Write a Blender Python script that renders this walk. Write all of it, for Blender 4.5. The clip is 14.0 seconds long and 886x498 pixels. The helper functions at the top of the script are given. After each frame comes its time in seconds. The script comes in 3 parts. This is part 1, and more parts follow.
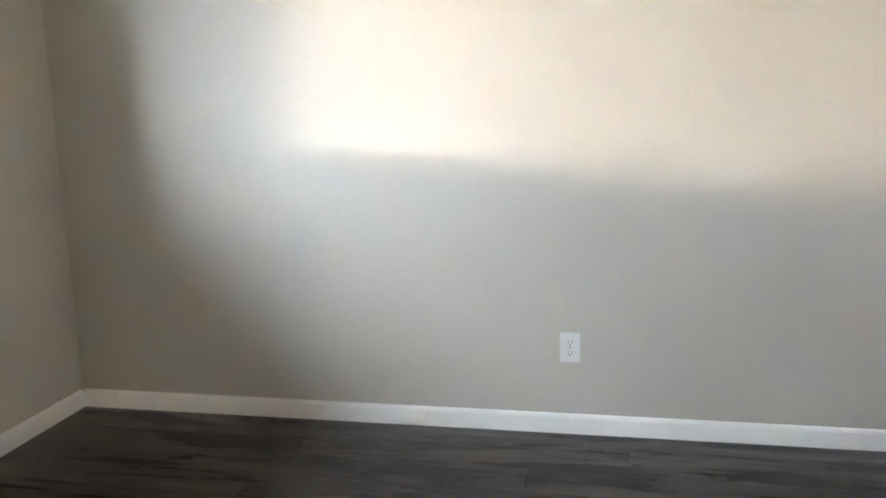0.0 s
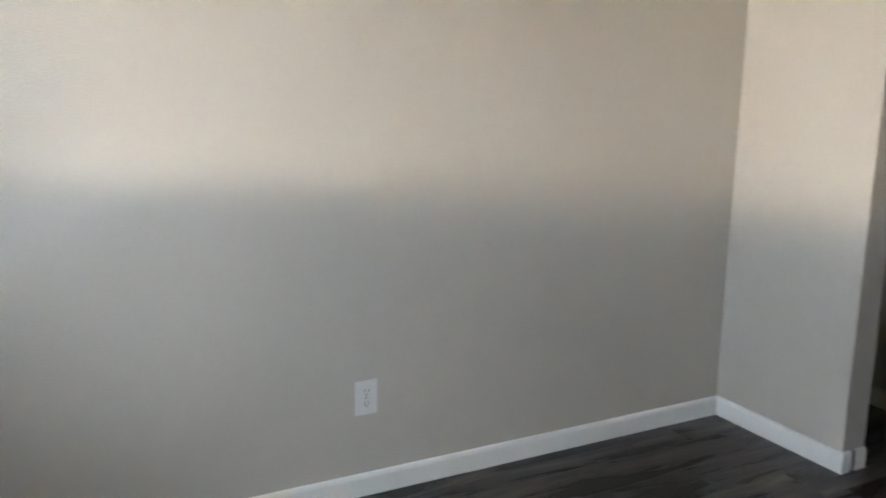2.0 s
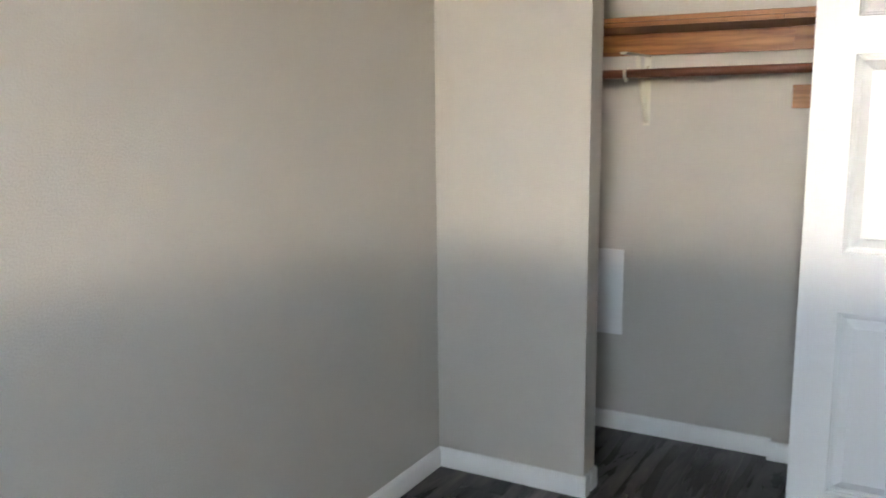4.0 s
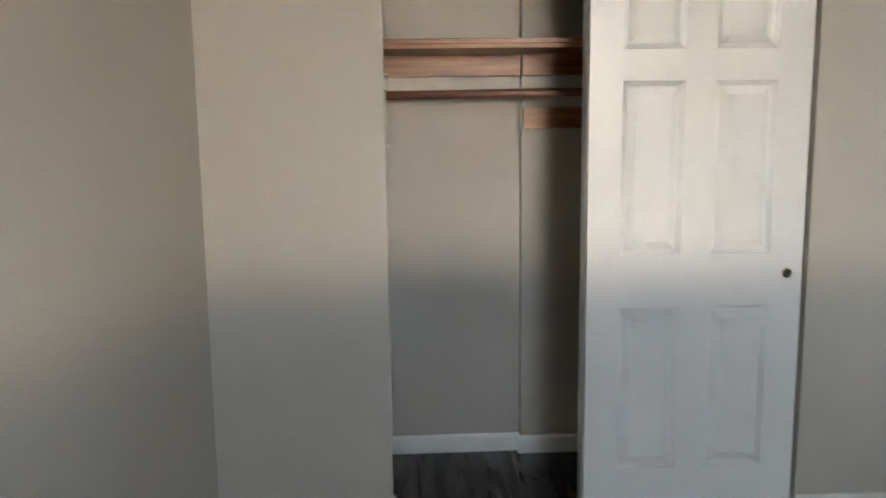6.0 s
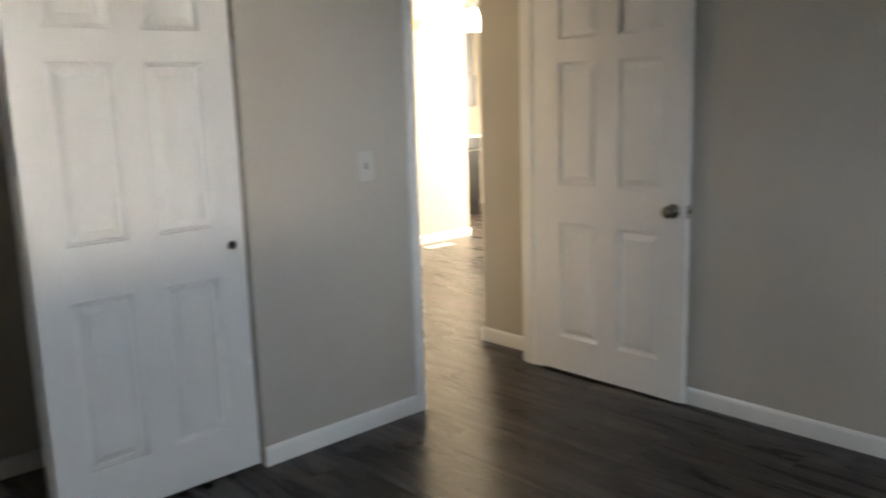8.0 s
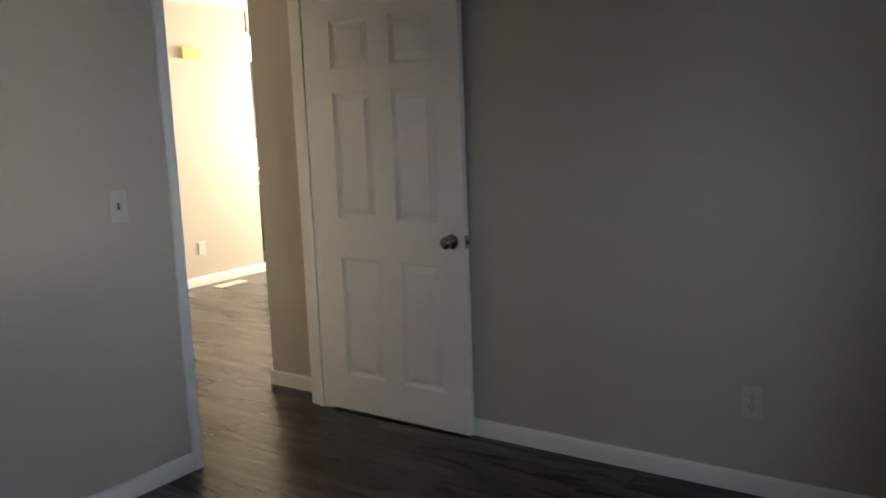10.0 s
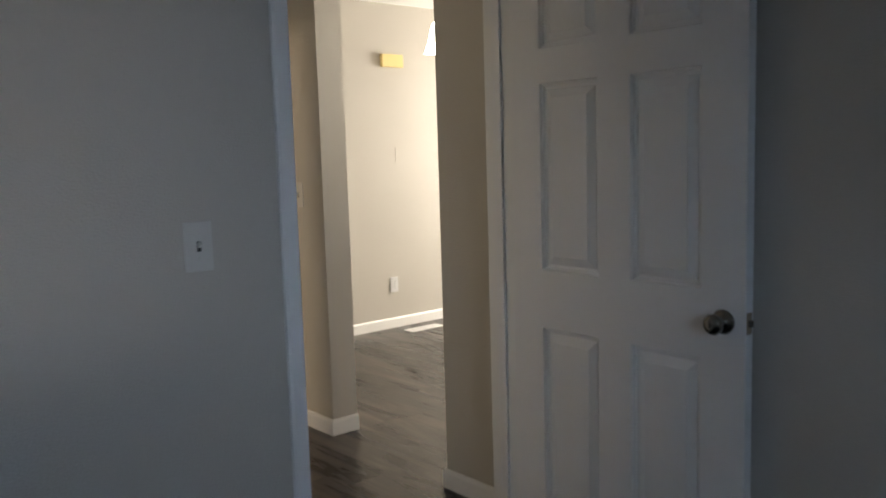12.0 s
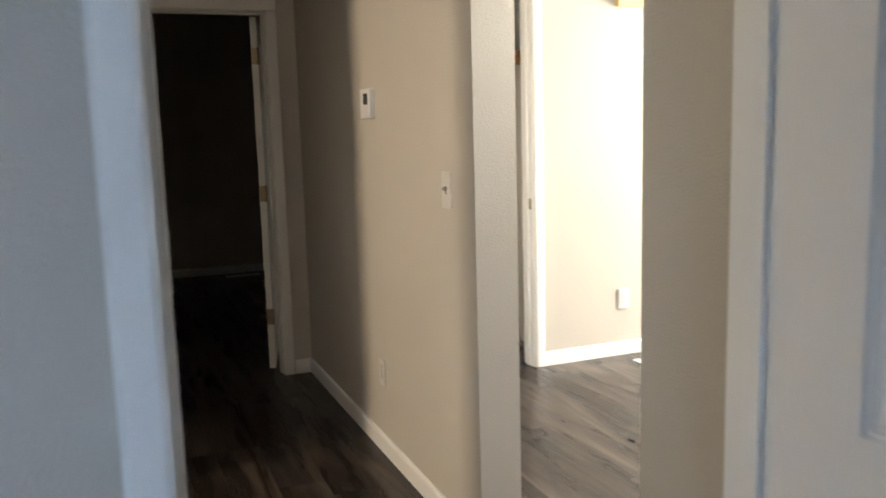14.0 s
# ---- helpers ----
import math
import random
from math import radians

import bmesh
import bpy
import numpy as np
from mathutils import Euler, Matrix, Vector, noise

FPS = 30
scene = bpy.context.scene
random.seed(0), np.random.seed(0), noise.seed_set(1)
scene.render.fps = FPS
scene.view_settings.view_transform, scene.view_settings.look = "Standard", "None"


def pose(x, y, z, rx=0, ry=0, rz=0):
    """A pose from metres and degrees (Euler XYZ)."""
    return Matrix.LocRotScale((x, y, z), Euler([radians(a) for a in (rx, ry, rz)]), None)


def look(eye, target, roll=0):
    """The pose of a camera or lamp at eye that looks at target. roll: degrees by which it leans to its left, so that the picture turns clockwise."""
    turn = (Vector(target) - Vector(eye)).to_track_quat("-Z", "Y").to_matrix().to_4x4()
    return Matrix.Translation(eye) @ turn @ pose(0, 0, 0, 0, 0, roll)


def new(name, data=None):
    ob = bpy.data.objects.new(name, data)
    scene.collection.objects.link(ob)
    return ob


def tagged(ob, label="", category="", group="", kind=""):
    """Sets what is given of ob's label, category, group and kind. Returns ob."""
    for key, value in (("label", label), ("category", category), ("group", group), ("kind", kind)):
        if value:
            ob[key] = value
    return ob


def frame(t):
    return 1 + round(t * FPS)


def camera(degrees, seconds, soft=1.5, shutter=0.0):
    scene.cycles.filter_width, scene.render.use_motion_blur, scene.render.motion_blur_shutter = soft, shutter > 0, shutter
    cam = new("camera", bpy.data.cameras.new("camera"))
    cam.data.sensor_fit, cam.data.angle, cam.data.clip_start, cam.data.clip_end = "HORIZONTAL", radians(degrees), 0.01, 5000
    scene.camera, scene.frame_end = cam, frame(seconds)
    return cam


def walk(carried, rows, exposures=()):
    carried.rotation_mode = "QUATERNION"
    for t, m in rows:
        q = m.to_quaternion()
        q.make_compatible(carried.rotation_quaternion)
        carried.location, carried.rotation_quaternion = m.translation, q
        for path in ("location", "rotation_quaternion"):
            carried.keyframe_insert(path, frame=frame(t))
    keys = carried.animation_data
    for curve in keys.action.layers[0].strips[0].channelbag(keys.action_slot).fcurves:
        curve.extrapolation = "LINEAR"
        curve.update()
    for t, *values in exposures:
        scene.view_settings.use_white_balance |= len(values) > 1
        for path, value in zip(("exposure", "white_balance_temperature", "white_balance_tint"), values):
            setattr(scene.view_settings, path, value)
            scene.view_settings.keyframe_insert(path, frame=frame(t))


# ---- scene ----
cam = camera(55.7, 14.0, soft=1.8, shutter=0.5)

# seconds, eye, target, roll
PATH = [
    (0, (-1.413, -3.078, 1.299), (-1.812, -1.153, 0.933), -1.4),
    (0.5, (-1.712, -3.051, 1.32), (-1.891, -1.092, 0.963), -1.0),
    (1, (-2.015, -2.987, 1.37), (-1.873, -1.032, 0.973), -0.8),
    (1.5, (-2.284, -2.648, 1.387), (-1.792, -0.759, 0.954), -0.1),
    (2, (-2.536, -2.401, 1.372), (-1.635, -0.662, 0.966), 0.6),
    (2.5, (-2.6, -2.221, 1.378), (-1.45, -0.632, 0.985), -0.1),
    (3, (-2.647, -2.014, 1.407), (-1.316, -0.575, 1.012), -1.0),
    (3.2, (-2.68, -1.92, 1.411), (-1.252, -0.575, 1.02), -1.1),
    (5.3, (-2.744, -0.959, 1.42), (-0.79, -0.625, 1.153), -0.2),
    (5.5, (-2.738, -0.859, 1.419), (-0.768, -0.644, 1.148), -0.4),
    (6, (-2.765, -0.63, 1.436), (-0.793, -0.74, 1.125), -0.7),
    (6.5, (-2.681, -0.497, 1.417), (-0.737, -0.806, 1.064), -0.0),
    (7, (-2.665, -0.422, 1.413), (-0.798, -1.043, 1.056), 0.6),
    (7.5, (-2.682, -0.409, 1.412), (-1.012, -1.448, 1.05), -1.1),
    (8, (-2.747, -0.486, 1.416), (-1.301, -1.818, 1.05), -1.7),
    (8.5, (-2.813, -0.583, 1.416), (-1.614, -2.148, 1.078), -1.6),
    (8.7, (-2.837, -0.605, 1.42), (-1.755, -2.255, 1.09), -1.6),
    (10.8, (-2.529, -0.957, 1.412), (-1.307, -2.518, 1.152), -3.9),
    (11, (-2.438, -1.073, 1.383), (-1.117, -2.554, 1.136), -3.2),
    (11.5, (-2.173, -1.376, 1.346), (-0.677, -2.678, 1.087), -3.2),
    (12, (-1.935, -1.734, 1.341), (-0.422, -3.022, 1.111), -1.7),
    (12.5, (-1.687, -2.058, 1.346), (-0.076, -3.223, 1.135), -1.1),
    (13, (-1.447, -2.343, 1.352), (0.198, -3.461, 1.142), -1.8),
    (13.5, (-1.189, -2.595, 1.345), (0.57, -3.513, 1.093), 0.1),
    (14, (-0.868, -2.828, 1.36), (0.967, -3.568, 1.069), -1.6),
]


EXPOSURES = [(0.0, 1.95, 6600, 10), (0.5, 1.95, 6600, 10), (1.0, 1.6, 6600, 10), (2.0, 1.2, 6600, 10), (3.0, 1.35, 6400, 10), (5.5, 0.45, 6900, 10), (7.0, 0.45, 6800, 10),
             (8.0, 0.15, 6700, 10), (8.5, 0.0, 7000, 10), (10.8, -1.05, 6200, 10), (11.5, -1.35, 5900, 10), (12.0, -1.1, 5700, 10), (12.5, -1.15, 5700, 10), (13.0, -1.05, 5700, 10), (13.5, -1.1, 5600, 10), (14.0, -0.05, 5500, 10)]
walk(cam, [(t, look(eye, target, roll)) for t, eye, target, roll in PATH], EXPOSURES)

# ---- world and large lights ----
world = bpy.data.worlds.new("world")
scene.world = world
world.use_nodes = True
wn = world.node_tree
sky = wn.nodes.new("ShaderNodeTexSky")
sky.sky_type, sky.sun_disc = "NISHITA", False
sky.sun_elevation, sky.sun_rotation = radians(40), radians(60)
wn.links.new(sky.outputs[0], wn.nodes["Background"].inputs[0])
wn.nodes["Background"].inputs[1].default_value = 0.08


def lamp_area(name, m, sx, sy, power, colour):
    d = bpy.data.lights.new(name, "AREA")
    d.shape, d.size, d.size_y, d.energy, d.color = "RECTANGLE", sx, sy, power, colour
    o = new(name, d)
    o.matrix_world = m
    return o


# added warm lamp at an assumed, unseen window opening, brightens the living room
LIVING_FILL = lamp_area("living_fill_lamp", look((2.35, -8.22, 1.45), (2.5, -5.0, 1.1)), 1.3, 1.2, 540, (1.0, 0.84, 0.62))
# added warm fill lamp in an unseen side room, lights the hall's south wall
HALL_FILL = lamp_area("hall_fill_lamp", look((1.9, 0.05, 1.95), (1.95, -3.0, 1.3)), 0.5, 0.5, 98, (1.0, 0.73, 0.43))
BULB = 34.0
# strengths of the added warm glow panels and of the sky plane
WARM_GLOW, SKYGLOW = 135.0, 18.0


# ---- materials ----
def shader(name, colour, rough=0.6, metal=0.0, spec=0.5):
    m = bpy.data.materials.new(name)
    m.use_nodes = True
    b = m.node_tree.nodes["Principled BSDF"]
    b.inputs["Base Color"].default_value = (*colour, 1)
    b.inputs["Roughness"].default_value = rough
    b.inputs["Metallic"].default_value = metal
    b.inputs["Specular IOR Level"].default_value = spec
    return m, m.node_tree, b


def noise_node(t, scale, detail=4, stretch=None, rough=0.5, space="Object"):
    tex = t.nodes.new("ShaderNodeTexNoise")
    tex.inputs["Scale"].default_value, tex.inputs["Detail"].default_value = scale, detail
    tex.inputs["Roughness"].default_value = rough
    if space == "World":
        co = t.nodes.new("ShaderNodeNewGeometry").outputs["Position"]
    else:
        co = t.nodes.new("ShaderNodeTexCoord").outputs["Object"]
    if stretch:
        mp = t.nodes.new("ShaderNodeMapping")
        mp.inputs["Scale"].default_value = stretch
        t.links.new(co, mp.inputs[0])
        co = mp.outputs[0]
    t.links.new(co, tex.inputs["Vector"])
    return tex


def vary(t, b, tex, dark, light, lo=0.3, hi=0.7):
    r = t.nodes.new("ShaderNodeValToRGB")
    r.color_ramp.elements[0].position, r.color_ramp.elements[1].position = lo, hi
    r.color_ramp.elements[0].color, r.color_ramp.elements[1].color = (*dark, 1), (*light, 1)
    t.links.new(tex.outputs["Fac"], r.inputs[0])
    t.links.new(r.outputs[0], b.inputs["Base Color"])
    return r


def bumped(t, b, tex, strength, distance):
    n = t.nodes.new("ShaderNodeBump")
    n.inputs["Strength"].default_value, n.inputs["Distance"].default_value = strength, distance
    t.links.new(tex.outputs["Fac"], n.inputs["Height"])
    t.links.new(n.outputs[0], b.inputs["Normal"])
    return n


def paint(name, colour, rough, grain, strength, dist, swing=0.03, spec=0.4):
    m, t, b = shader(name, colour, rough, 0, spec)
    big = noise_node(t, 1.3, 5, space="World")
    lo = tuple(c * (1 - swing) for c in colour)
    hi = tuple(min(1, c * (1 + swing)) for c in colour)
    vary(t, b, big, lo, hi)
    bumped(t, b, noise_node(t, grain, 3, space="World"), strength, dist)
    return m


WALL = paint("wall_paint", (0.50, 0.468, 0.416), 0.55, 170, 0.75, 0.0026, 0.03)
CEIL = paint("ceiling_paint", (0.78, 0.77, 0.74), 0.8, 90, 0.5, 0.003)
TRIM = paint("trim_paint", (0.80, 0.79, 0.77), 0.35, 60, 0.1, 0.0008, 0.02)


def door_paint():
    m, t, b = shader("door_paint", (0.80, 0.79, 0.78), 0.33, 0, 0.5)
    vary(t, b, noise_node(t, 2.0, 4), (0.77, 0.76, 0.75), (0.82, 0.81, 0.80))
    bumped(t, b, noise_node(t, 9, 6, (14, 14, 1.0), 0.6), 0.10, 0.001)
    return m


DOOR = door_paint()
PLATE = shader("plate_plastic", (0.68, 0.675, 0.67), 0.35)[0]
DARK = shader("slot_dark", (0.02, 0.02, 0.02), 0.6)[0]
NICKEL = shader("brushed_nickel", (0.22, 0.20, 0.17), 0.25, 1.0)[0]
ALMOND = shader("almond_plastic", (0.57, 0.555, 0.52), 0.4)[0]
BRASS = shader("hinge_metal", (0.35, 0.28, 0.2), 0.4, 1.0)[0]
CREAM = paint("bracket_enamel", (0.62, 0.58, 0.47), 0.45, 30, 0.1, 0.001)
YELLOW = paint("yellow_board", (0.80, 0.63, 0.26), 0.6, 40, 0.1, 0.001)
BLACK = shader("oven_glass", (0.010, 0.010, 0.010), 0.3)[0]
STEEL = shader("range_steel", (0.5, 0.5, 0.5), 0.35, 1.0)[0]
GREYCAB = paint("cabinet_grey", (0.025, 0.023, 0.022), 0.5, 30, 0.1, 0.001)
LCD = shader("lcd_grey", (0.08, 0.09, 0.08), 0.25)[0]


def wood_mat(name, dark, light, rough, along):
    m, t, b = shader(name, light, rough)
    st = [14, 14, 14]
    st[along] = 0.9
    tex = noise_node(t, 3.0, 7, tuple(st), 0.62, "World")
    vary(t, b, tex, dark, light, 0.32, 0.68)
    bumped(t, b, tex, 0.25, 0.0015)
    return m


CLEAT = wood_mat("stained_pine", (0.14, 0.047, 0.013), (0.42, 0.18, 0.055), 0.4, 1)
ROD = wood_mat("rod_wood", (0.085, 0.028, 0.014), (0.17, 0.06, 0.028), 0.35, 1)


def plank_mat():
    m, t, b = shader("vinyl_plank", (0.1, 0.085, 0.075), 0.4, 0, 0.35)
    info = t.nodes.new("ShaderNodeObjectInfo")
    geo = t.nodes.new("ShaderNodeNewGeometry")
    shift = t.nodes.new("ShaderNodeVectorMath")
    shift.operation = "MULTIPLY_ADD"
    rnd = t.nodes.new("ShaderNodeMath")
    rnd.operation = "ADD"
    t.links.new(info.outputs["Random"], rnd.inputs[0])
    t.links.new(geo.outputs["Random Per Island"], rnd.inputs[1])
    comb = t.nodes.new("ShaderNodeCombineXYZ")
    for k in range(3):
        t.links.new(rnd.outputs[0], comb.inputs[k])
    t.links.new(comb.outputs[0], shift.inputs[0])
    shift.inputs[1].default_value = (9, 17, 5)
    t.links.new(geo.outputs["Position"], shift.inputs[2])
    mp = t.nodes.new("ShaderNodeMapping")
    mp.inputs["Scale"].default_value = (0.6, 4.6, 4)
    t.links.new(shift.outputs[0], mp.inputs[0])
    tex = t.nodes.new("ShaderNodeTexNoise")
    tex.inputs["Scale"].default_value, tex.inputs["Detail"].default_value = 2.2, 8
    tex.inputs["Roughness"].default_value, tex.inputs["Distortion"].default_value = 0.62, 0.6
    t.links.new(mp.outputs[0], tex.inputs["Vector"])
    ramp = t.nodes.new("ShaderNodeValToRGB")
    e = ramp.color_ramp.elements
    e[0].position, e[0].color = 0.28, (0.016, 0.0125, 0.0105, 1)
    e[1].position, e[1].color = 0.74, (0.135, 0.108, 0.088, 1)
    mid = e.new(0.5)
    mid.color = (0.022, 0.0175, 0.015, 1)
    t.links.new(tex.outputs["Fac"], ramp.inputs[0])
    tone = t.nodes.new("ShaderNodeMapRange")
    tone.inputs["To Min"].default_value, tone.inputs["To Max"].default_value = 0.72, 1.2
    t.links.new(info.outputs["Random"], tone.inputs["Value"])
    mul = t.nodes.new("ShaderNodeVectorMath")
    mul.operation = "MULTIPLY"
    t.links.new(ramp.outputs[0], mul.inputs[0])
    t.links.new(tone.outputs[0], mul.inputs[1])
    t.links.new(mul.outputs[0], b.inputs["Base Color"])
    fine = t.nodes.new("ShaderNodeTexNoise")
    fine.inputs["Scale"].default_value, fine.inputs["Detail"].default_value = 14, 5
    t.links.new(mp.outputs[0], fine.inputs["Vector"])
    bumped(t, b, fine, 0.25, 0.0012)
    rr = t.nodes.new("ShaderNodeMapRange")
    rr.inputs["To Min"].default_value, rr.inputs["To Max"].default_value = 0.20, 0.36
    t.links.new(tex.outputs["Fac"], rr.inputs["Value"])
    t.links.new(rr.outputs[0], b.inputs["Roughness"])
    return m


PLANK = plank_mat()
SUBFLOOR = shader("subfloor_dark", (0.02, 0.017, 0.015), 0.8)[0]


def glow(name, colour, strength):
    m = bpy.data.materials.new(name)
    m.use_nodes = True
    t = m.node_tree
    t.nodes.remove(t.nodes["Principled BSDF"])
    e = t.nodes.new("ShaderNodeEmission")
    e.inputs[0].default_value, e.inputs[1].default_value = (*colour, 1), strength
    t.links.new(e.outputs[0], t.nodes["Material Output"].inputs[0])
    return m


def shade_glass():
    m, t, b = shader("frosted_shade", (0.9, 0.87, 0.8), 0.4)
    b.inputs["Emission Color"].default_value = (1.0, 0.86, 0.64, 1)
    b.inputs["Emission Strength"].default_value = BULB
    return m


SHADE = shade_glass()
PANE = shader("window_glass", (1, 1, 1), 0.0)[0]
PANE.node_tree.nodes["Principled BSDF"].inputs["Transmission Weight"].default_value = 1.0


# ---- mesh helpers ----
def box(bm, x0, x1, y0, y1, z0, z1):
    v = [bm.verts.new((x, y, z)) for x in (x0, x1) for y in (y0, y1) for z in (z0, z1)]
    for q in ((0, 1, 3, 2), (4, 6, 7, 5), (0, 4, 5, 1), (2, 3, 7, 6), (0, 2, 6, 4), (1, 5, 7, 3)):
        bm.faces.new([v[k] for k in q])
    return v


def soft_box(bm, x0, x1, y0, y1, z0, z1, r):
    """A box with rounded edges."""
    b2 = bmesh.new()
    box(b2, x0, x1, y0, y1, z0, z1)
    bmesh.ops.bevel(b2, geom=b2.edges[:], offset=r, segments=2, profile=0.5, affect="EDGES")
    me = bpy.data.meshes.new("tmp")
    b2.to_mesh(me)
    b2.free()
    bm.from_mesh(me)
    bpy.data.meshes.remove(me)


def boxes(*rows):
    bm = bmesh.new()
    for r in rows:
        box(bm, *r)
    return bm


def softs(r, *rows):
    bm = bmesh.new()
    for q in rows:
        soft_box(bm, *q, r)
    return bm


def turned(profile, n=24, m=None):
    """A lathe round z: rows of (radius, z)."""
    bm = bmesh.new()
    rings = []
    for r, z in profile:
        rings.append([bm.verts.new((r * math.cos(2 * math.pi * k / n), r * math.sin(2 * math.pi * k / n), z)) for k in range(n)])
    for a, b in zip(rings, rings[1:]):
        for k in range(n):
            bm.faces.new((a[k], a[(k + 1) % n], b[(k + 1) % n], b[k]))
    bm.faces.new(rings[0][::-1])
    bm.faces.new(rings[-1])
    if m:
        bm.transform(m)
    for f in bm.faces:
        f.smooth = True
    return bm


def tube(points, r, n=10):
    bm = bmesh.new()
    rings = []
    pts = [Vector(p) for p in points]
    for i, p in enumerate(pts):
        d = (pts[min(i + 1, len(pts) - 1)] - pts[max(i - 1, 0)]).normalized()
        u = d.orthogonal().normalized()
        if i:
            u = (last - d * last.dot(d)).normalized()
        last = u
        w = d.cross(u)
        rings.append([bm.verts.new(p + r * (u * math.cos(2 * math.pi * k / n) + w * math.sin(2 * math.pi * k / n))) for k in range(n)])
    for a, b in zip(rings, rings[1:]):
        for k in range(n):
            bm.faces.new((a[k], a[(k + 1) % n], b[(k + 1) % n], b[k])).smooth = True
    bm.faces.new(rings[0][::-1])
    bm.faces.new(rings[-1])
    return bm


def mesh_of(name, bm, material):
    bmesh.ops.recalc_face_normals(bm, faces=bm.faces[:])
    me = bpy.data.meshes.new(name)
    bm.to_mesh(me)
    bm.free()
    me.materials.append(material)
    return me


def part(name, bm, material, parent=None, label=""):
    ob = new(name, mesh_of(name, bm, material))
    if parent:
        ob.parent = parent
    return tagged(ob, label)


def thing(name, label, category, m=None, group="", kind=""):
    ob = new(name)
    if m:
        ob.matrix_world = m
    ob.empty_display_size = 0.1
    return tagged(ob, label, category, group, kind)


def structure(name, bm, material, label, category):
    return tagged(part(name, bm, material), label, category, kind="structure")


# ---- large structure ----
H = 2.45
XC, YD = -3.66, -3.73
structure("wall_north", boxes((XC - 0.12, 0.81, 0, 0.12, 0, H)), WALL, "greige painted textured drywall with an outlet", "wall")
WZ0, WZ1, WY0, WY1 = 1.13, 2.20, -2.05, -1.20
structure("wall_west", boxes((XC - 0.12, XC, WY1, 0, 0, H), (XC - 0.12, XC, YD - 0.245, WY0, 0, H), (XC - 0.12, XC, WY0, WY1, 0, WZ0), (XC - 0.12, XC, WY0, WY1, WZ1, H)),
          WALL, "greige painted drywall with a window opening", "wall")
OP0, OP1 = -0.599, -2.041          # closet opening
DL, DR, DH = -2.876, -3.69, 1.985   # bedroom doorway, inside the jambs
structure("wall_east", boxes((0, 0.115, OP0, 0, 0, H), (0, 0.115, OP1, OP0, 2.02, H), (0, 0.115, DL + 0.018, OP1, 0, H), (0, 0.115, DR - 0.018, DL + 0.018, DH + 0.018, H), (0, 0.115, YD - 0.245, DR - 0.018, 0, H)),
          WALL, "greige painted drywall with closet opening and doorway", "wall")
structure("wall_south", boxes((XC, 0, YD - 0.245, YD, 0, H)), WALL, "greige painted drywall behind the open door", "wall")
structure("closet_wall_back", boxes((0.69, 0.81, -2.64, 0, 0, H), (0.655, 0.69, -2.64, -1.145, 0, H)), WALL, "greige painted closet back wall with a stepped section", "wall")
# the gap is an added doorway that shapes the fill lamp's patch
structure("hall_wall_north", boxes((0.115, 1.60, -2.76, -2.64, 0, H), (2.40, 3.70, -2.76, -2.64, 0, H), (1.60, 2.40, -2.76, -2.64, 1.96, H)), WALL, "greige painted hall wall with an added unseen doorway", "wall")
# unseen room, added round the hall fill lamp
structure("unseen_room_wall_north", boxes((0.81, 1.62, 0, 0.12, 0, H), (2.18, 3.81, 0, 0.12, 0, H), (1.62, 2.18, 0, 0.12, 0, 1.67), (1.62, 2.18, 0, 0.12, 2.23, H)), WALL, "plain unseen wall with a small high opening for the added lamp", "wall")
structure("unseen_room_wall_east", boxes((3.70, 3.81, -2.64, 0, 0, H)), WALL, "plain painted wall of the added unseen room", "wall")
structure("hall_wall_stub", boxes((0.115, 0.54, -3.975, -3.83, 0, H)), WALL, "short greige painted wall beside the doorway", "wall")
structure("hall_wall_south", boxes((1.402, 3.74, -3.99, -3.85, 0, H)), WALL, "greige painted hall wall with a thermostat", "wall")
FL, FR, FX = -2.90, -3.69, 3.70
structure("hall_wall_end", boxes((FX, FX + 0.11, FR - 0.018, -3.85, 0, H), (FX, FX + 0.11, -2.645, FL + 0.018, 0, H), (FX, FX + 0.11, FL + 0.018, FR - 0.018, 1.998, H)), WALL, "greige painted wall with a doorway at the hall end", "wall")
LX = 3.19
structure("living_wall_east", boxes((LX, LX + 0.115, -6.32, -5.018, 0, H), (LX, LX + 0.115, -5.018, -4.16, 2.048, H), (LX, LX + 0.115, -4.16, -3.99, 0, H), (LX + 0.115, 5.2, -6.32, -6.2, 0, H)), WALL, "cream painted living room wall", "wall")
structure("living_closet_wall", boxes((4.0, 4.1, -5.2, -3.99, 0, H), (LX + 0.115, 4.1, -5.3, -5.2, 0, H)), WALL, "plain painted closet wall", "wall")
structure("far_room_wall", boxes((7.35, 7.47, -4.47, -1.4, 0, H), (3.76, 7.35, -1.52, -1.4, 0, H), (4.1, 7.35, -4.47, -4.35, 0, H)), WALL, "greige painted wall of the unlit far room", "wall")
structure("living_wall_west", boxes((-1.32, -1.2, -8.3, YD - 0.245, 0, H)), WALL, "painted living room wall", "wall")
# unseen wall; its opening is assumed, for the living room's added lamp
structure("living_wall_south", boxes((-1.32, 1.65, -8.42, -8.3, 0, H), (3.05, 5.32, -8.42, -8.3, 0, H), (1.65, 3.05, -8.42, -8.3, 0, 0.8), (1.65, 3.05, -8.42, -8.3, 2.1, H)), WALL, "painted unseen wall with an opening for the added lamp", "wall")
structure("kitchen_wall_east", boxes((5.2, 5.32, -8.3, -6.2, 0, H)), WALL, "painted kitchen wall", "wall")
structure("ceiling", boxes((XC - 0.12, 7.47, -8.42, 0.12, H, H + 0.1)), CEIL, "white textured ceiling", "ceiling")

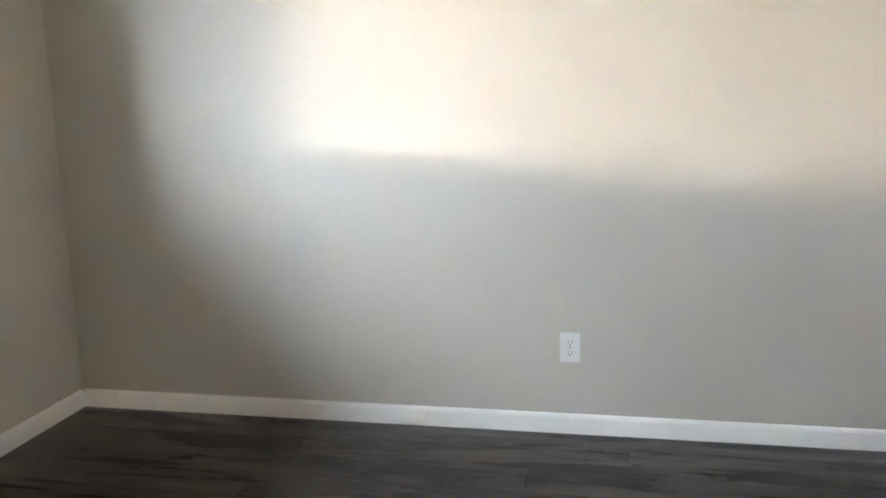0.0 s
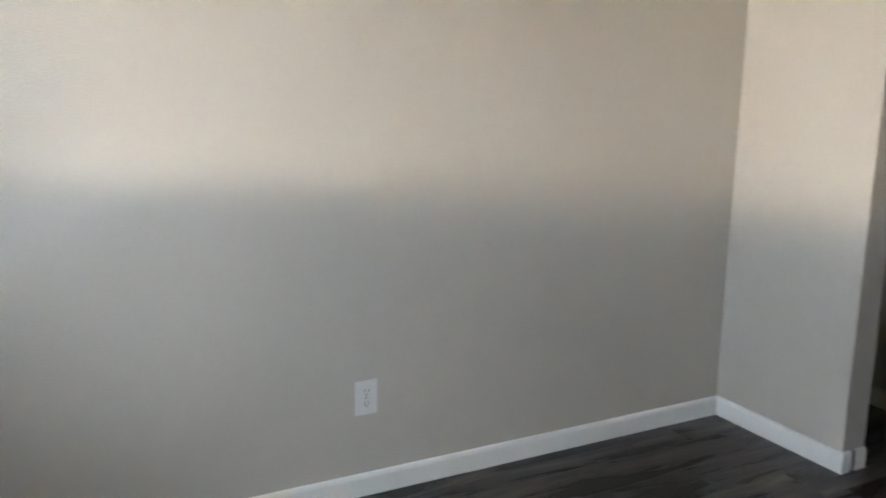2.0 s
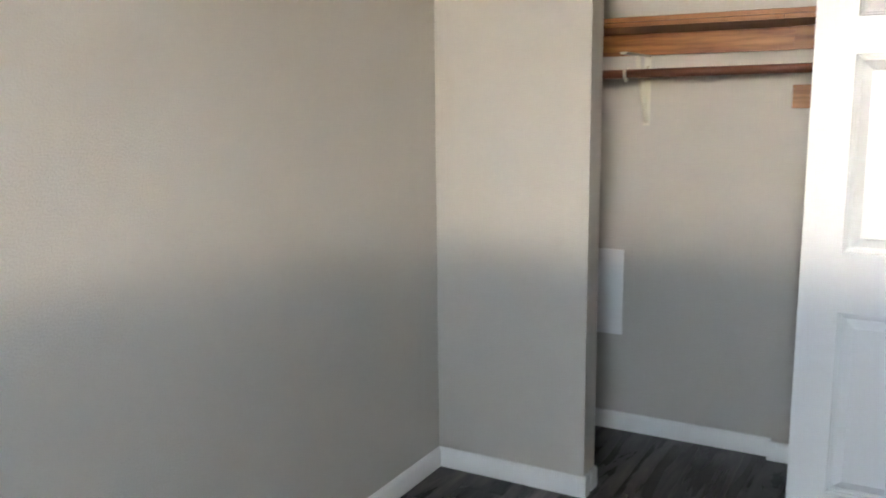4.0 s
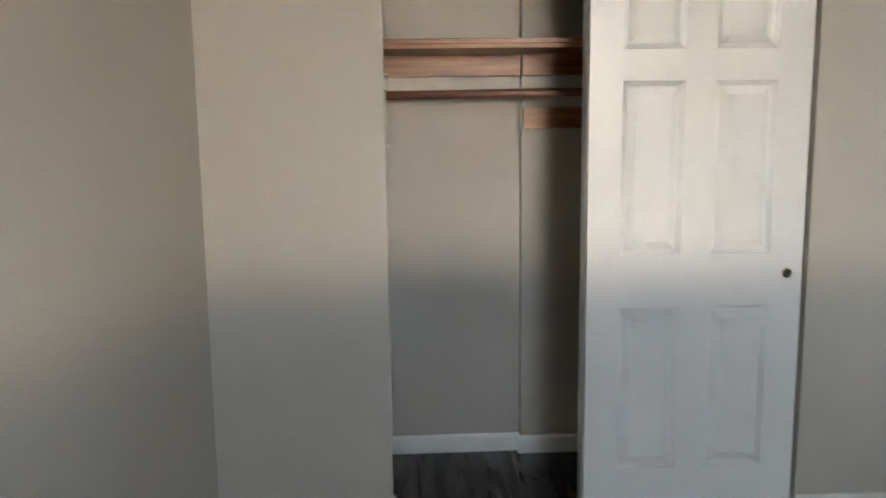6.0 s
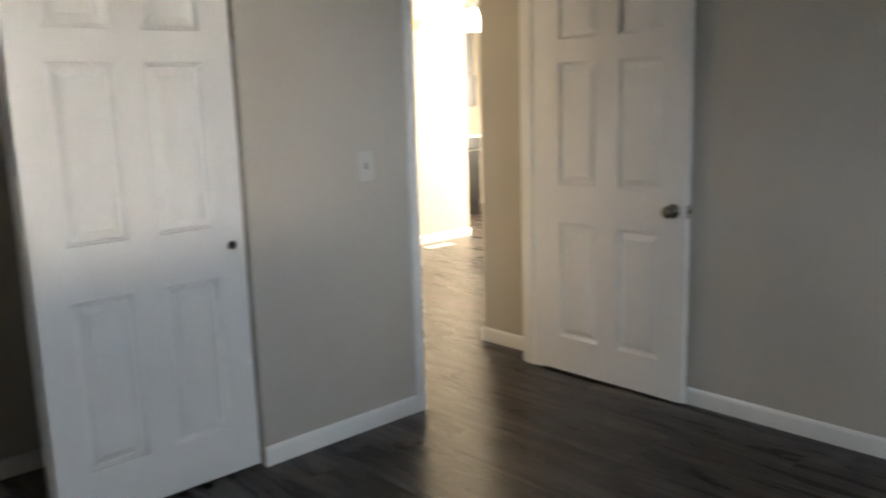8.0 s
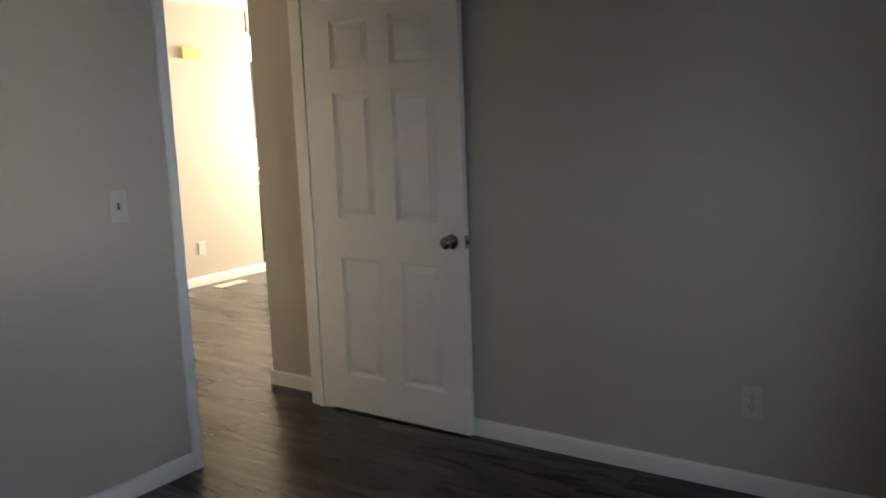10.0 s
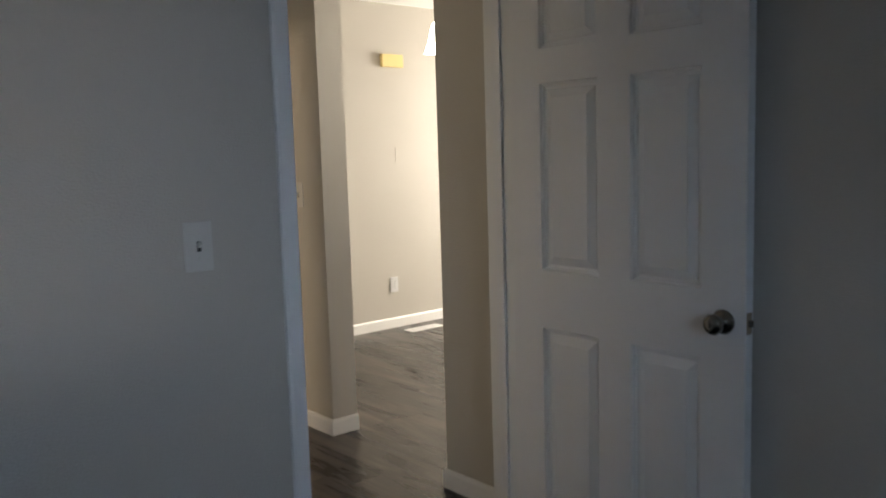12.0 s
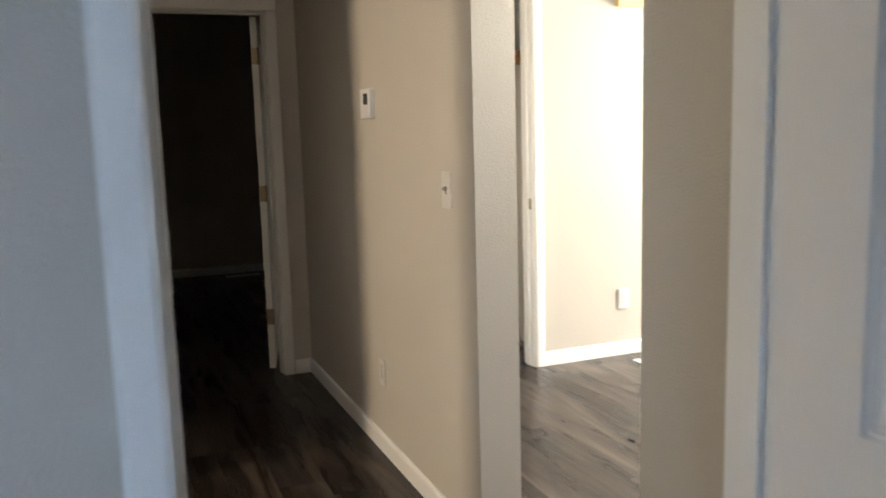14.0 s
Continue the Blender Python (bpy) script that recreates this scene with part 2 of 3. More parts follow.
# window in the bedroom's west wall; outside it the sky, ground and added glow panels
win = tagged(new("window_1"), "white framed double pane bedroom window", "window", kind="structure")
part("window_frame", boxes((XC - 0.09, XC - 0.04, WY0, WY0 + 0.045, WZ0, WZ1), (XC - 0.09, XC - 0.04, WY1 - 0.045, WY1, WZ0, WZ1),
                           (XC - 0.09, XC - 0.04, WY0 + 0.045, WY1 - 0.045, WZ0, WZ0 + 0.045), (XC - 0.09, XC - 0.04, WY0 + 0.045, WY1 - 0.045, WZ1 - 0.045, WZ1)), TRIM, win)
# added emissive strip, its height set for the warm upper walls
structure("backdrop_glow_strip", boxes((XC - 8.2, XC - 8.15, -13, -0.2, 1.50, 2.05)), glow("warm_strip_glow", (1.0, 0.89, 0.74), WARM_GLOW), "added warm glowing strip outside the bedroom window", "backdrop")
structure("backdrop_sky", boxes((XC - 9.2, XC - 9.15, -34, 12, 2.0, 11)), glow("sky_distance", (0.70, 0.84, 1.0), SKYGLOW), "blue sky beyond the yard", "backdrop")
# added emissive panel, placed to throw the bright patch on wall_north
structure("backdrop_glow_patch", boxes((XC - 8.0, XC - 7.95, -11.0, -9.2, 1.4, 2.1)), glow("white_patch_glow", (1.0, 0.93, 0.82), 0.95 * WARM_GLOW), "added white glowing panel that throws the north wall's patch", "backdrop")
# added bluish-white fill panel for the casing and wall by the doorway
structure("backdrop_pale_fill", boxes((XC - 8.2, XC - 8.15, -0.15, 1.9, 1.5, 3.6)), glow("pale_fill_glow", (0.84, 0.92, 1.0), 38.0), "added pale glowing panel that brightens the doorway side", "backdrop")
structure("ground", boxes((-60, 60, -60, 60, -0.7, -0.6)), paint("dry_ground", (0.32, 0.28, 0.22), 0.9, 8, 0.6, 0.02, 0.2), "dry ground outside the house", "ground")


# ---- floor planks ----
floor = structure("floor", boxes((XC - 0.12, 7.47, -8.42, 0.12, -0.12, -0.006)), SUBFLOOR, "dark grey-brown wood-look vinyl plank floor", "floor")
PW, PL = 0.178, 1.22
rng = random.Random(4)


def plank_rows():
    y = 0.02
    while y > -8.3:
        x = XC - rng.random() * PL
        while x < 7.35:
            yield max(x, XC), min(x + PL, 7.4), max(y - PW, -8.3), y
            x += PL
        y -= PW


def plank_mesh(bm, x0, x1, y0, y1):
    g, c = 0.0002, 0.0006
    lo = [bm.verts.new(p) for p in ((x0 + g, y0 + g, -0.005), (x1 - g, y0 + g, -0.005), (x1 - g, y1 - g, -0.005), (x0 + g, y1 - g, -0.005))]
    mi = [bm.verts.new((v.co.x, v.co.y, -c * 0.6)) for v in lo]
    hi = [bm.verts.new(p) for p in ((x0 + g + c, y0 + g + c, 0), (x1 - g - c, y0 + g + c, 0), (x1 - g - c, y1 - g - c, 0), (x0 + g + c, y1 - g - c, 0))]
    bm.faces.new(hi)
    for a, b in ((lo, mi), (mi, hi)):
        for k in range(4):
            bm.faces.new((a[k], a[(k + 1) % 4], b[(k + 1) % 4], b[k]))


PLANKS = list(plank_rows())


def near(p):
    return p[0] < 3.3 and p[3] > -6.0


# ---- baseboards ----
BH, BT = 0.078, 0.013


def base_run(bm, a, b, out):
    """A baseboard with an eased top along a wall from a to b; out: the way it stands proud of the wall."""
    a, b, o = Vector((*a, 0)), Vector((*b, 0)), Vector((*out, 0))
    prof = [(0, 0), (BT, 0), (BT, BH - 0.014), (BT - 0.003, BH - 0.005), (BT - 0.008, BH), (0, BH)]
    ends = [[bm.verts.new(p + o * d + Vector((0, 0, z + 0.0005))) for d, z in prof] for p in (a, b)]
    n = len(prof)
    for k in range(n):
        bm.faces.new((ends[0][k], ends[0][(k + 1) % n], ends[1][(k + 1) % n], ends[1][k]))
    bm.faces.new(ends[0][::-1])
    bm.faces.new(ends[1])


def baseboard(label, *runs):
    bm = bmesh.new()
    for r in runs:
        base_run(bm, *r)
    structure("baseboard", bm, TRIM, label, "baseboard")


baseboard("white painted baseboard under the outlet wall", ((XC + BT, 0), (-BT, 0), (0, -1)))
baseboard("white painted baseboard", ((XC, -BT), (XC, YD + BT), (1, 0)))
baseboard("white baseboard wrapping the closet wall end", ((0, 0), (0, OP0 - BT), (-1, 0)), ((0, OP0), (0.036, OP0), (0, -1)), ((0.056, OP0), (0.115, OP0), (0, -1)))
baseboard("white painted baseboard below the light switch", ((0, OP1), (0, DL + 0.053), (-1, 0)))
baseboard("white painted baseboard", ((XC, YD), (0, YD), (0, 1)))
baseboard("white closet baseboard with a step", ((0.69, 0), (0.69, -1.145), (-1, 0)), ((0.655, -1.145 + BT), (0.655, -2.64), (-1, 0)), ((0.115, 0), (0.69 - BT, 0), (0, -1)))
baseboard("white painted baseboard on the short wall", ((0.132, -3.83), (0.54, -3.83), (0, 1)), ((0.54, -3.83 + BT), (0.54, -3.975), (1, 0)))
baseboard("white hall baseboard wrapping the wall end", ((1.402 - BT, -3.85), (FX, -3.85), (0, 1)), ((1.402, -3.85), (1.402, -3.99), (-1, 0)))
baseboard("white hall end baseboard", ((FX, -3.85 + BT), (FX, FR - 0.066), (-1, 0)))
baseboard("white living room baseboard", ((LX, -5.0605), (LX, -6.32 - BT), (-1, 0)))
baseboard("white baseboard of the unlit room", ((7.35, -1.52), (7.35, -4.35), (-1, 0)))


# ---- door frames ----
def frame_y(name, label, x0, x1, y_hi, y_lo, top, near_right=0.06, stop=True):
    """Jambs, stops and casings of a doorway in a wall that runs along y between x0 and x1."""
    f = tagged(new(name), label, "door frame", kind="structure")
    part("jamb", boxes((x0 - 0.002, x1 + 0.002, y_hi, y_hi + 0.018, 0, top)), TRIM, f)
    part("jamb", boxes((x0 - 0.002, x1 + 0.002, y_lo - 0.018, y_lo, 0, top)), TRIM, f)
    part("head_jamb", boxes((x0 - 0.002, x1 + 0.002, y_lo - 0.018, y_hi + 0.018, top, top + 0.018)), TRIM, f)
    if stop:
        sx = x0 + 0.042
        part("door_stop", softs(0.002, (sx, sx + 0.032, y_hi - 0.011, y_hi, 0, top - 0.011)), TRIM, f)
        part("door_stop", softs(0.002, (sx, sx + 0.032, y_lo, y_lo + 0.011, 0, top - 0.011)), TRIM, f)
        part("door_stop", softs(0.002, (sx, sx + 0.032, y_lo, y_hi, top - 0.011, top)), TRIM, f)
    for side, xa, xb in ((-1, x0 - 0.016, x0 - 0.0005), (1, x1 + 0.0005, x1 + 0.016)):
        w = near_right if side < 0 else 0.06
        for ya, yb in ((y_hi + 0.004, y_hi + 0.053), (y_lo - w, y_lo - 0.004)):
            bm = bmesh.new()
            soft_box(bm, xa, xb, ya, yb, 0, top + 0.004, 0.004)
            mid = (ya + yb) / 2
            xx = (xa - 0.003, xa + 0.004) if side < 0 else (xb - 0.004, xb + 0.003)
            soft_box(bm, *xx, mid - 0.019, mid + 0.019, 0.001, top + 0.004, 0.0025)
            part("casing", bm, TRIM, f)
        part("head_casing", softs(0.004, (xa, xb, y_lo - w, y_hi + 0.053, top + 0.0045, top + 0.063)), TRIM, f)
    return f


f1 = frame_y("door_frame_1", "white painted bedroom door frame with casing", 0, 0.115, DL, DR, DH, 0.038)
part("strike_plate", softs(0.001, (0.012, 0.04, DL - 0.0025, DL + 0.001, 0.855, 0.915)), DARK, f1, "dark metal strike plate")
f2 = frame_y("door_frame_2", "white painted frame of the unlit room", FX, FX + 0.11, FL, FR, 1.98)
f3 = frame_y("door_frame_3", "white painted frame of the living room closet", LX, LX + 0.115, -4.178, -5.0, 2.03)
part("strike_plate", softs(0.001, (LX + 0.012, LX + 0.04, -5.001, -4.9975, 0.89, 0.95)), BRASS, f3, "dark metal strike plate")


# ---- six-panel doors ----
def six_panel(parent, w, h, t=0.035, material=None):
    """Slab along +x, face at y=0 and back at y=t, foot at z=0, under parent."""
    s = w / 0.755
    cols = ((0.114 * s, 0.323 * s), (0.428 * s, 0.637 * s))
    k = h / 1.968
    rows = ((0.178 * k, 0.763 * k), (0.948 * k, 1.533 * k), (1.638 * k, 1.853 * k))
    bm = bmesh.new()
    xs = [0, cols[0][0], cols[0][1], cols[1][0], cols[1][1], w]
    zs = [0] + [z for r in rows for z in r] + [h]
    for n in (0, 2, 4):
        box(bm, xs[n], xs[n + 1], 0, t, 0, h)
    for n in (0, 2, 4, 6):
        for a, b in cols:
            box(bm, a, b, 0, t, zs[n], zs[n + 1])
    part("slab", bm, DOOR, parent)
    for a, b in cols:
        for z0, z1 in rows:
            bm = bmesh.new()
            for face, sgn in ((0.0, 1), (t, -1)):
                rings = []
                for ins, dep in ((0, 0), (0.004, 0.006), (0.008, 0.0065), (0.011, 0.011), (0.019, 0.0125), (0.023, 0.0105), (0.043, 0.0035), (0.045, 0.0022)):
                    y = face + sgn * dep * 1.3
                    rings.append([bm.verts.new(p) for p in ((a + ins, y, z0 + ins), (b - ins, y, z0 + ins), (b - ins, y, z1 - ins), (a + ins, y, z1 - ins))])
                for p, q in zip(rings, rings[1:]):
                    for n in range(4):
                        bm.faces.new((p[n], p[(n + 1) % 4], q[(n + 1) % 4], q[n]))
                bm.faces.new(rings[-1])
            part("panel", bm, DOOR, parent)


def sliding_door(x, y, label, tilt):
    d = thing("sliding_door", label, "door", Matrix.Translation((x, y, 0.012)) @ pose(0, 0, 0, tilt, 0, -90), "closet sliding doors")
    six_panel(d, 0.755, 1.968)
    return d


# local +x runs to world -y; local +y (the back) to world +x
SDY = -1.276
sd = sliding_door(0.02, SDY, "white six-panel sliding closet door, slid half open", 0)
pull = part("finger_pull", turned([(0.004, 0.0012), (0.010, 0.0012), (0.012, -0.003), (0.0155, -0.003), (0.0165, -0.001), (0.0165, 0.004)], 24, pose(0.702, 0, 0.875, -90, 0, 0)), NICKEL, sd, "round nickel finger pull")
part("pull_recess", turned([(0.0115, 0.0002), (0.0110, 0.0014)], 20, pose(0.702, 0, 0.875, 90, 0, 0)), DARK, pull)
sliding_door(0.072, SDY + 0.004, "white six-panel sliding closet door behind the front one", 0)

DOOR_W = 0.83
d1 = tagged(new("door_1"), "white six-panel bedroom door standing wide open", "door", kind="structure")
# hinge at the right jamb; the face seen looks to the north
d1.matrix_world = Matrix.Translation((-0.003, DR + 0.006, 0.012)) @ pose(0, 0, 0, 0, 0, 180 - 0.5)
six_panel(d1, DOOR_W, 1.965)

knob = part("door_knob", turned([(0.032, 0.0), (0.033, 0.004), (0.028, 0.009), (0.012, 0.012), (0.011, 0.028), (0.020, 0.034), (0.0265, 0.044), (0.0270, 0.053), (0.022, 0.061), (0.010, 0.064)], 28, pose(DOOR_W - 0.062, 0, 0.868, 90, 0, 0)), NICKEL, d1, "round brushed nickel knob")
part("key_slot", softs(0.001, (DOOR_W - 0.0635, DOOR_W - 0.0605, -0.066, -0.0635, 0.862, 0.874)), DARK, knob)
latch = part("latch_plate", softs(0.0008, (DOOR_W - 0.001, DOOR_W + 0.0015, 0.005, 0.030, 0.840, 0.897)), BRASS, d1, "metal latch plate")
part("latch_bolt", softs(0.002, (DOOR_W, DOOR_W + 0.010, 0.011, 0.024, 0.860, 0.877)), NICKEL, latch)


def hinge(parent, m):
    h = part("hinge", softs(0.0008, (-0.017, 0.017, -0.0015, 0.0015, -0.044, 0.044)), BRASS, parent, "worn bronze hinge")
    h.matrix_local = m
    k = part("knuckle", turned([(0.006, -0.045), (0.006, 0.045)], 12, Matrix.Translation((-0.018, 0, 0))), BRASS, h)
    return h


# door of the unlit room, swung into it
d2 = tagged(new("door_2"), "white six-panel door open into the unlit room", "door", kind="structure")
d2.matrix_world = Matrix.Translation((FX + 0.125, FR + 0.022, 0.012)) @ pose(0, 0, 0, 0, 0, -13)
six_panel(d2, 0.78, 1.955)
for z in (0.3, 1.0, 1.75):
    hinge(d2, pose(-0.0016, 0.0175, z, 0, 0, 90))


# ---- outlets, switches, plates ----
def wall_plate(name, label, m, w, h, kind, plastic=PLATE):
    """A cover plate in the local xz plane that faces local -y."""
    p = thing(name, label, {"outlet": "outlet", "switch": "light switch", "blank": "wall plate"}[kind], m)
    part("cover_plate", softs(0.001 if kind == "blank" else 0.0022, (-w / 2, w / 2, -0.0025 if kind == "blank" else -0.0065, 0, -h / 2, h / 2)), plastic, p)
    if kind == "outlet":
        for zc in (0.0205, -0.0205):
            r = part("receptacle", softs(0.0012, (-0.0165, 0.0165, -0.0085, -0.006, zc - 0.0145, zc + 0.0145)), plastic, p)
            for x0, x1, dz in ((-0.0078, -0.0056, 0.0055), (0.0056, 0.0078, 0.0045)):
                part("slot", boxes((x0, x1, -0.0089, -0.008, zc + 0.003 - dz, zc + 0.003 + dz)), DARK, r)
            part("ground_hole", turned([(0.0026, 0), (0.0026, 0.0006)], 12, pose(0, -0.0083, zc - 0.0085, 90, 0, 0)), DARK, r)
        part("screw", turned([(0.003, 0), (0.0026, 0.0008)], 12, pose(0, -0.0064, 0, 90, 0, 0)), NICKEL, p)
    elif kind == "switch":
        c = part("switch_well", softs(0.001, (-0.0055, 0.0055, -0.0072, -0.006, -0.0125, 0.0125)), DARK, p)
        bm = softs(0.0012, (-0.0042, 0.0042, -0.0165, 0.0, -0.005, 0.005))
        bm.transform(pose(0, -0.005, 0.001, -28, 0, 0))
        part("toggle", bm, plastic, p)
        for z in (0.0302, -0.0302):
            part("screw", turned([(0.0032, 0), (0.0028, 0.0009)], 12, pose(0, -0.0064, z, 90, 0, 0)), plastic, p)
    return p


wall_plate("wall_outlet", "white duplex outlet on the greige wall", pose(-1.570, 0, 0.343, 0, 0, 0), 0.076, 0.117, "outlet")
wall_plate("wall_outlet", "white duplex outlet above the baseboard behind the door", pose(-2.02, YD, 0.352, 0, 0, 180), 0.072, 0.115, "outlet", ALMOND)
wall_plate("light_switch", "off-white toggle light switch beside the bedroom door", pose(0, -2.597, 1.130, 0, 0, -90), 0.073, 0.122, "switch", ALMOND)
wall_plate("light_switch", "white toggle light switch on the hall wall", pose(1.612, -3.85, 1.155, 0, 0, 180), 0.075, 0.118, "switch", ALMOND)
wall_plate("wall_outlet", "white duplex outlet low on the hall wall", pose(2.372, -3.85, 0.350, 0, 0, 180), 0.072, 0.115, "outlet", ALMOND)
wall_plate("wall_outlet", "white duplex outlet on the living room wall", pose(LX, -5.590, 0.336, 0, 0, -90), 0.074, 0.117, "outlet")
wall_plate("blank_plate", "blank cover plate painted over with the wall", pose(LX, -5.685, 1.327, 0, 0, -90), 0.075, 0.117, "blank", WALL)

th = thing("thermostat", "white wall thermostat with a small grey screen", "thermostat", pose(2.40, -3.85, 1.455, 0, 0, 180))
part("housing", softs(0.004, (-0.06, 0.06, -0.026, 0, -0.058, 0.058)), PLATE, th)
part("screen", softs(0.001, (-0.010, 0.044, -0.0275, -0.024, -0.004, 0.040)), LCD, th, "dark grey display")
for k in range(2):
    part("button", softs(0.001, (-0.045, -0.025, -0.028, -0.025, -0.004 + 0.024 * k, 0.010 + 0.024 * k)), PLATE, th)

sm = thing("smoke_alarm", "round cream smoke alarm high on the hall wall", "smoke alarm", pose(2.53, -3.85, 2.075, 90, 0, 180))
part("base", turned([(0.068, 0), (0.068, 0.012)], 32), PLATE, sm)
part("dome", turned([(0.064, 0.012), (0.062, 0.026), (0.05, 0.036), (0.02, 0.040)], 32), PLATE, sm)
part("test_button", turned([(0.011, 0.039), (0.010, 0.043)], 16), PLATE, sm)

bx = thing("wall_box", "small yellow box cover high on the wall", "wall box", pose(LX, -5.632, 2.031, 0, 0, -90))
part("cover", softs(0.003, (-0.098, 0.098, -0.032, 0, -0.047, 0.047)), YELLOW, bx)


def register(label, m, n):
    r = thing("floor_register", label, "floor vent", m)
    L = 0.31
    part("rim", boxes((-0.055, 0.055, -L / 2, -L / 2 + 0.014, 0.0005, 0.006), (-0.055, 0.055, L / 2 - 0.014, L / 2, 0.0005, 0.006),
                      (-0.055, -0.04, -L / 2 + 0.014, L / 2 - 0.014, 0.0005, 0.006), (0.04, 0.055, -L / 2 + 0.014, L / 2 - 0.014, 0.0005, 0.006)), PLATE, r)
    for k in range(n):
        y = -L / 2 + 0.02 + (L - 0.04) * k / (n - 1)
        part("slat", boxes((-0.04, 0.04, y - 0.0045, y + 0.0045, 0.001, 0.005)), PLATE, r)


register("white metal floor register by the living room baseboard", pose(2.99, -5.715, 0, 0, 0, 0), 18)
register("white metal floor register in the unlit room", pose(7.15, -4.0, 0, 0, 0, 0), 14)

sp = thing("leaf_scrap", "small curled dark dry leaf scrap on the floor", "leaf", pose(2.03, -4.847, 0.0005, 0, 0, 25))
part("blade", softs(0.0012, (-0.016, 0.004, -0.006, 0.006, 0, 0.0035), (0.002, 0.014, -0.003, 0.004, 0.0005, 0.007)), DARK, sp)

# ---- closet fittings ----
cl = thing("closet_cleat", "knotty stained pine cleat board under the closet shelf", "cleat")
part("board", softs(0.002, (0.668, 0.6895, -1.1449, -0.002, 1.596, 1.681)), CLEAT, cl)
part("board", softs(0.002, (0.634, 0.6545, -2.6, -1.1455, 1.596, 1.681)), CLEAT, cl)
sh = thing("closet_shelf", "reddish stained wooden closet shelf", "shelf")
part("shelf_board", softs(0.002, (0.345, 0.6885, -1.1449, -0.002, 1.6815, 1.699)), CLEAT, sh)
part("shelf_board", softs(0.002, (0.345, 0.6535, -2.6, -1.1455, 1.6815, 1.699)), CLEAT, sh)
part("front_lip", softs(0.002, (0.340, 0.358, -2.6, -0.002, 1.6995, 1.716)), CLEAT, sh)
up = thing("upper_cleat", "stained pine board high on the closet wall", "cleat")
part("board", softs(0.002, (0.668, 0.6895, -1.1449, -0.002, 1.897, 1.985)), CLEAT, up)
lo = thing("lower_cleat", "short stained pine board on the stepped closet wall", "cleat")
part("board", softs(0.002, (0.634, 0.6545, -1.62, -1.150, 1.384, 1.470)), CLEAT, lo)
rd = thing("closet_rod", "dark stained round wooden closet rod", "rod")
part("pole", tube([(0.40, -0.002, 1.515), (0.40, -0.7, 1.517), (0.40, -1.4, 1.523), (0.40, -2.6, 1.525)], 0.0165, 16), ROD, rd)

br = thing("shelf_bracket", "cream enamel shelf and rod bracket on the closet wall", "bracket")
part("wall_leg", softs(0.001, (0.684, 0.6895, -0.609, -0.583, 1.318, 1.595)), CREAM, br)
bm = tube([(0.684, -0.596, 1.335), (0.645, -0.596, 1.40), (0.60, -0.596, 1.475), (0.565, -0.596, 1.54), (0.545, -0.596, 1.590)], 0.011, 8)
part("brace", bm, CREAM, br)
part("shelf_arm", softs(0.001, (0.36, 0.6835, -0.609, -0.583, 1.588, 1.5955)), CREAM, br)
part("rod_hook", tube([(0.425, -0.596, 1.54), (0.424, -0.596, 1.505), (0.40, -0.596, 1.492), (0.376, -0.596, 1.505), (0.374, -0.596, 1.53)], 0.006, 8), CREAM, br)
for z in (1.333, 1.55):
    part("screw", turned([(0.005, 0), (0.004, 0.0015)], 10, pose(0.684, -0.596, z, 0, -90, 0)), BRASS, br)

ap = thing("access_panel", "flat white painted access panel on the closet wall", "access panel")
part("cover", softs(0.002, (0.684, 0.6895, -0.517, -0.319, 0.427, 0.797)), TRIM, ap)

# shelf and rod in the living room closet
s2 = thing("closet_shelf", "stained wooden shelf in the living room closet", "shelf")
part("shelf_board", softs(0.002, (3.62, 3.999, -5.198, -3.995, 1.76, 1.78)), CLEAT, s2)
part("front_lip", softs(0.002, (3.60, 3.62, -5.198, -3.995, 1.70, 1.78)), CLEAT, s2)

# ---- chandelier in the dining corner ----
CX, CY = 0.775, -4.40
ch = thing("chandelier", "lit multi-arm chandelier with white glass bell shades", "chandelier", pose(CX, CY, 0, 0, 0, 0))
part("canopy", turned([(0.06, H), (0.055, H - 0.02), (0.015, H - 0.03)], 24), NICKEL, ch)
part("stem", tube([(0, 0, H - 0.02), (0, 0, 2.12)], 0.008, 10), NICKEL, ch)
part("hub", turned([(0.01, 2.14), (0.032, 2.10), (0.036, 2.06), (0.02, 2.02), (0.006, 2.0)], 20), NICKEL, ch)
for k in range(5):
    a = radians(42 + 72 * k)
    c, s = math.cos(a), math.sin(a)
    R = 0.27
    arm = part("arm", tube([(0.03 * c, 0.03 * s, 2.06), (0.12 * c, 0.12 * s, 2.02), (0.2 * c, 0.2 * s, 2.05), (R * c, R * s, 2.05), (R * c, R * s, 1.91)], 0.006, 8), NICKEL, ch)
    part("shade", turned([(0.02, 1.915), (0.03, 1.895), (0.038, 1.86), (0.047, 1.82), (0.064, 1.78), (0.060, 1.78)], 20, Matrix.Translation((R * c, R * s, 0))), SHADE, arm, "glowing white glass bell shade")

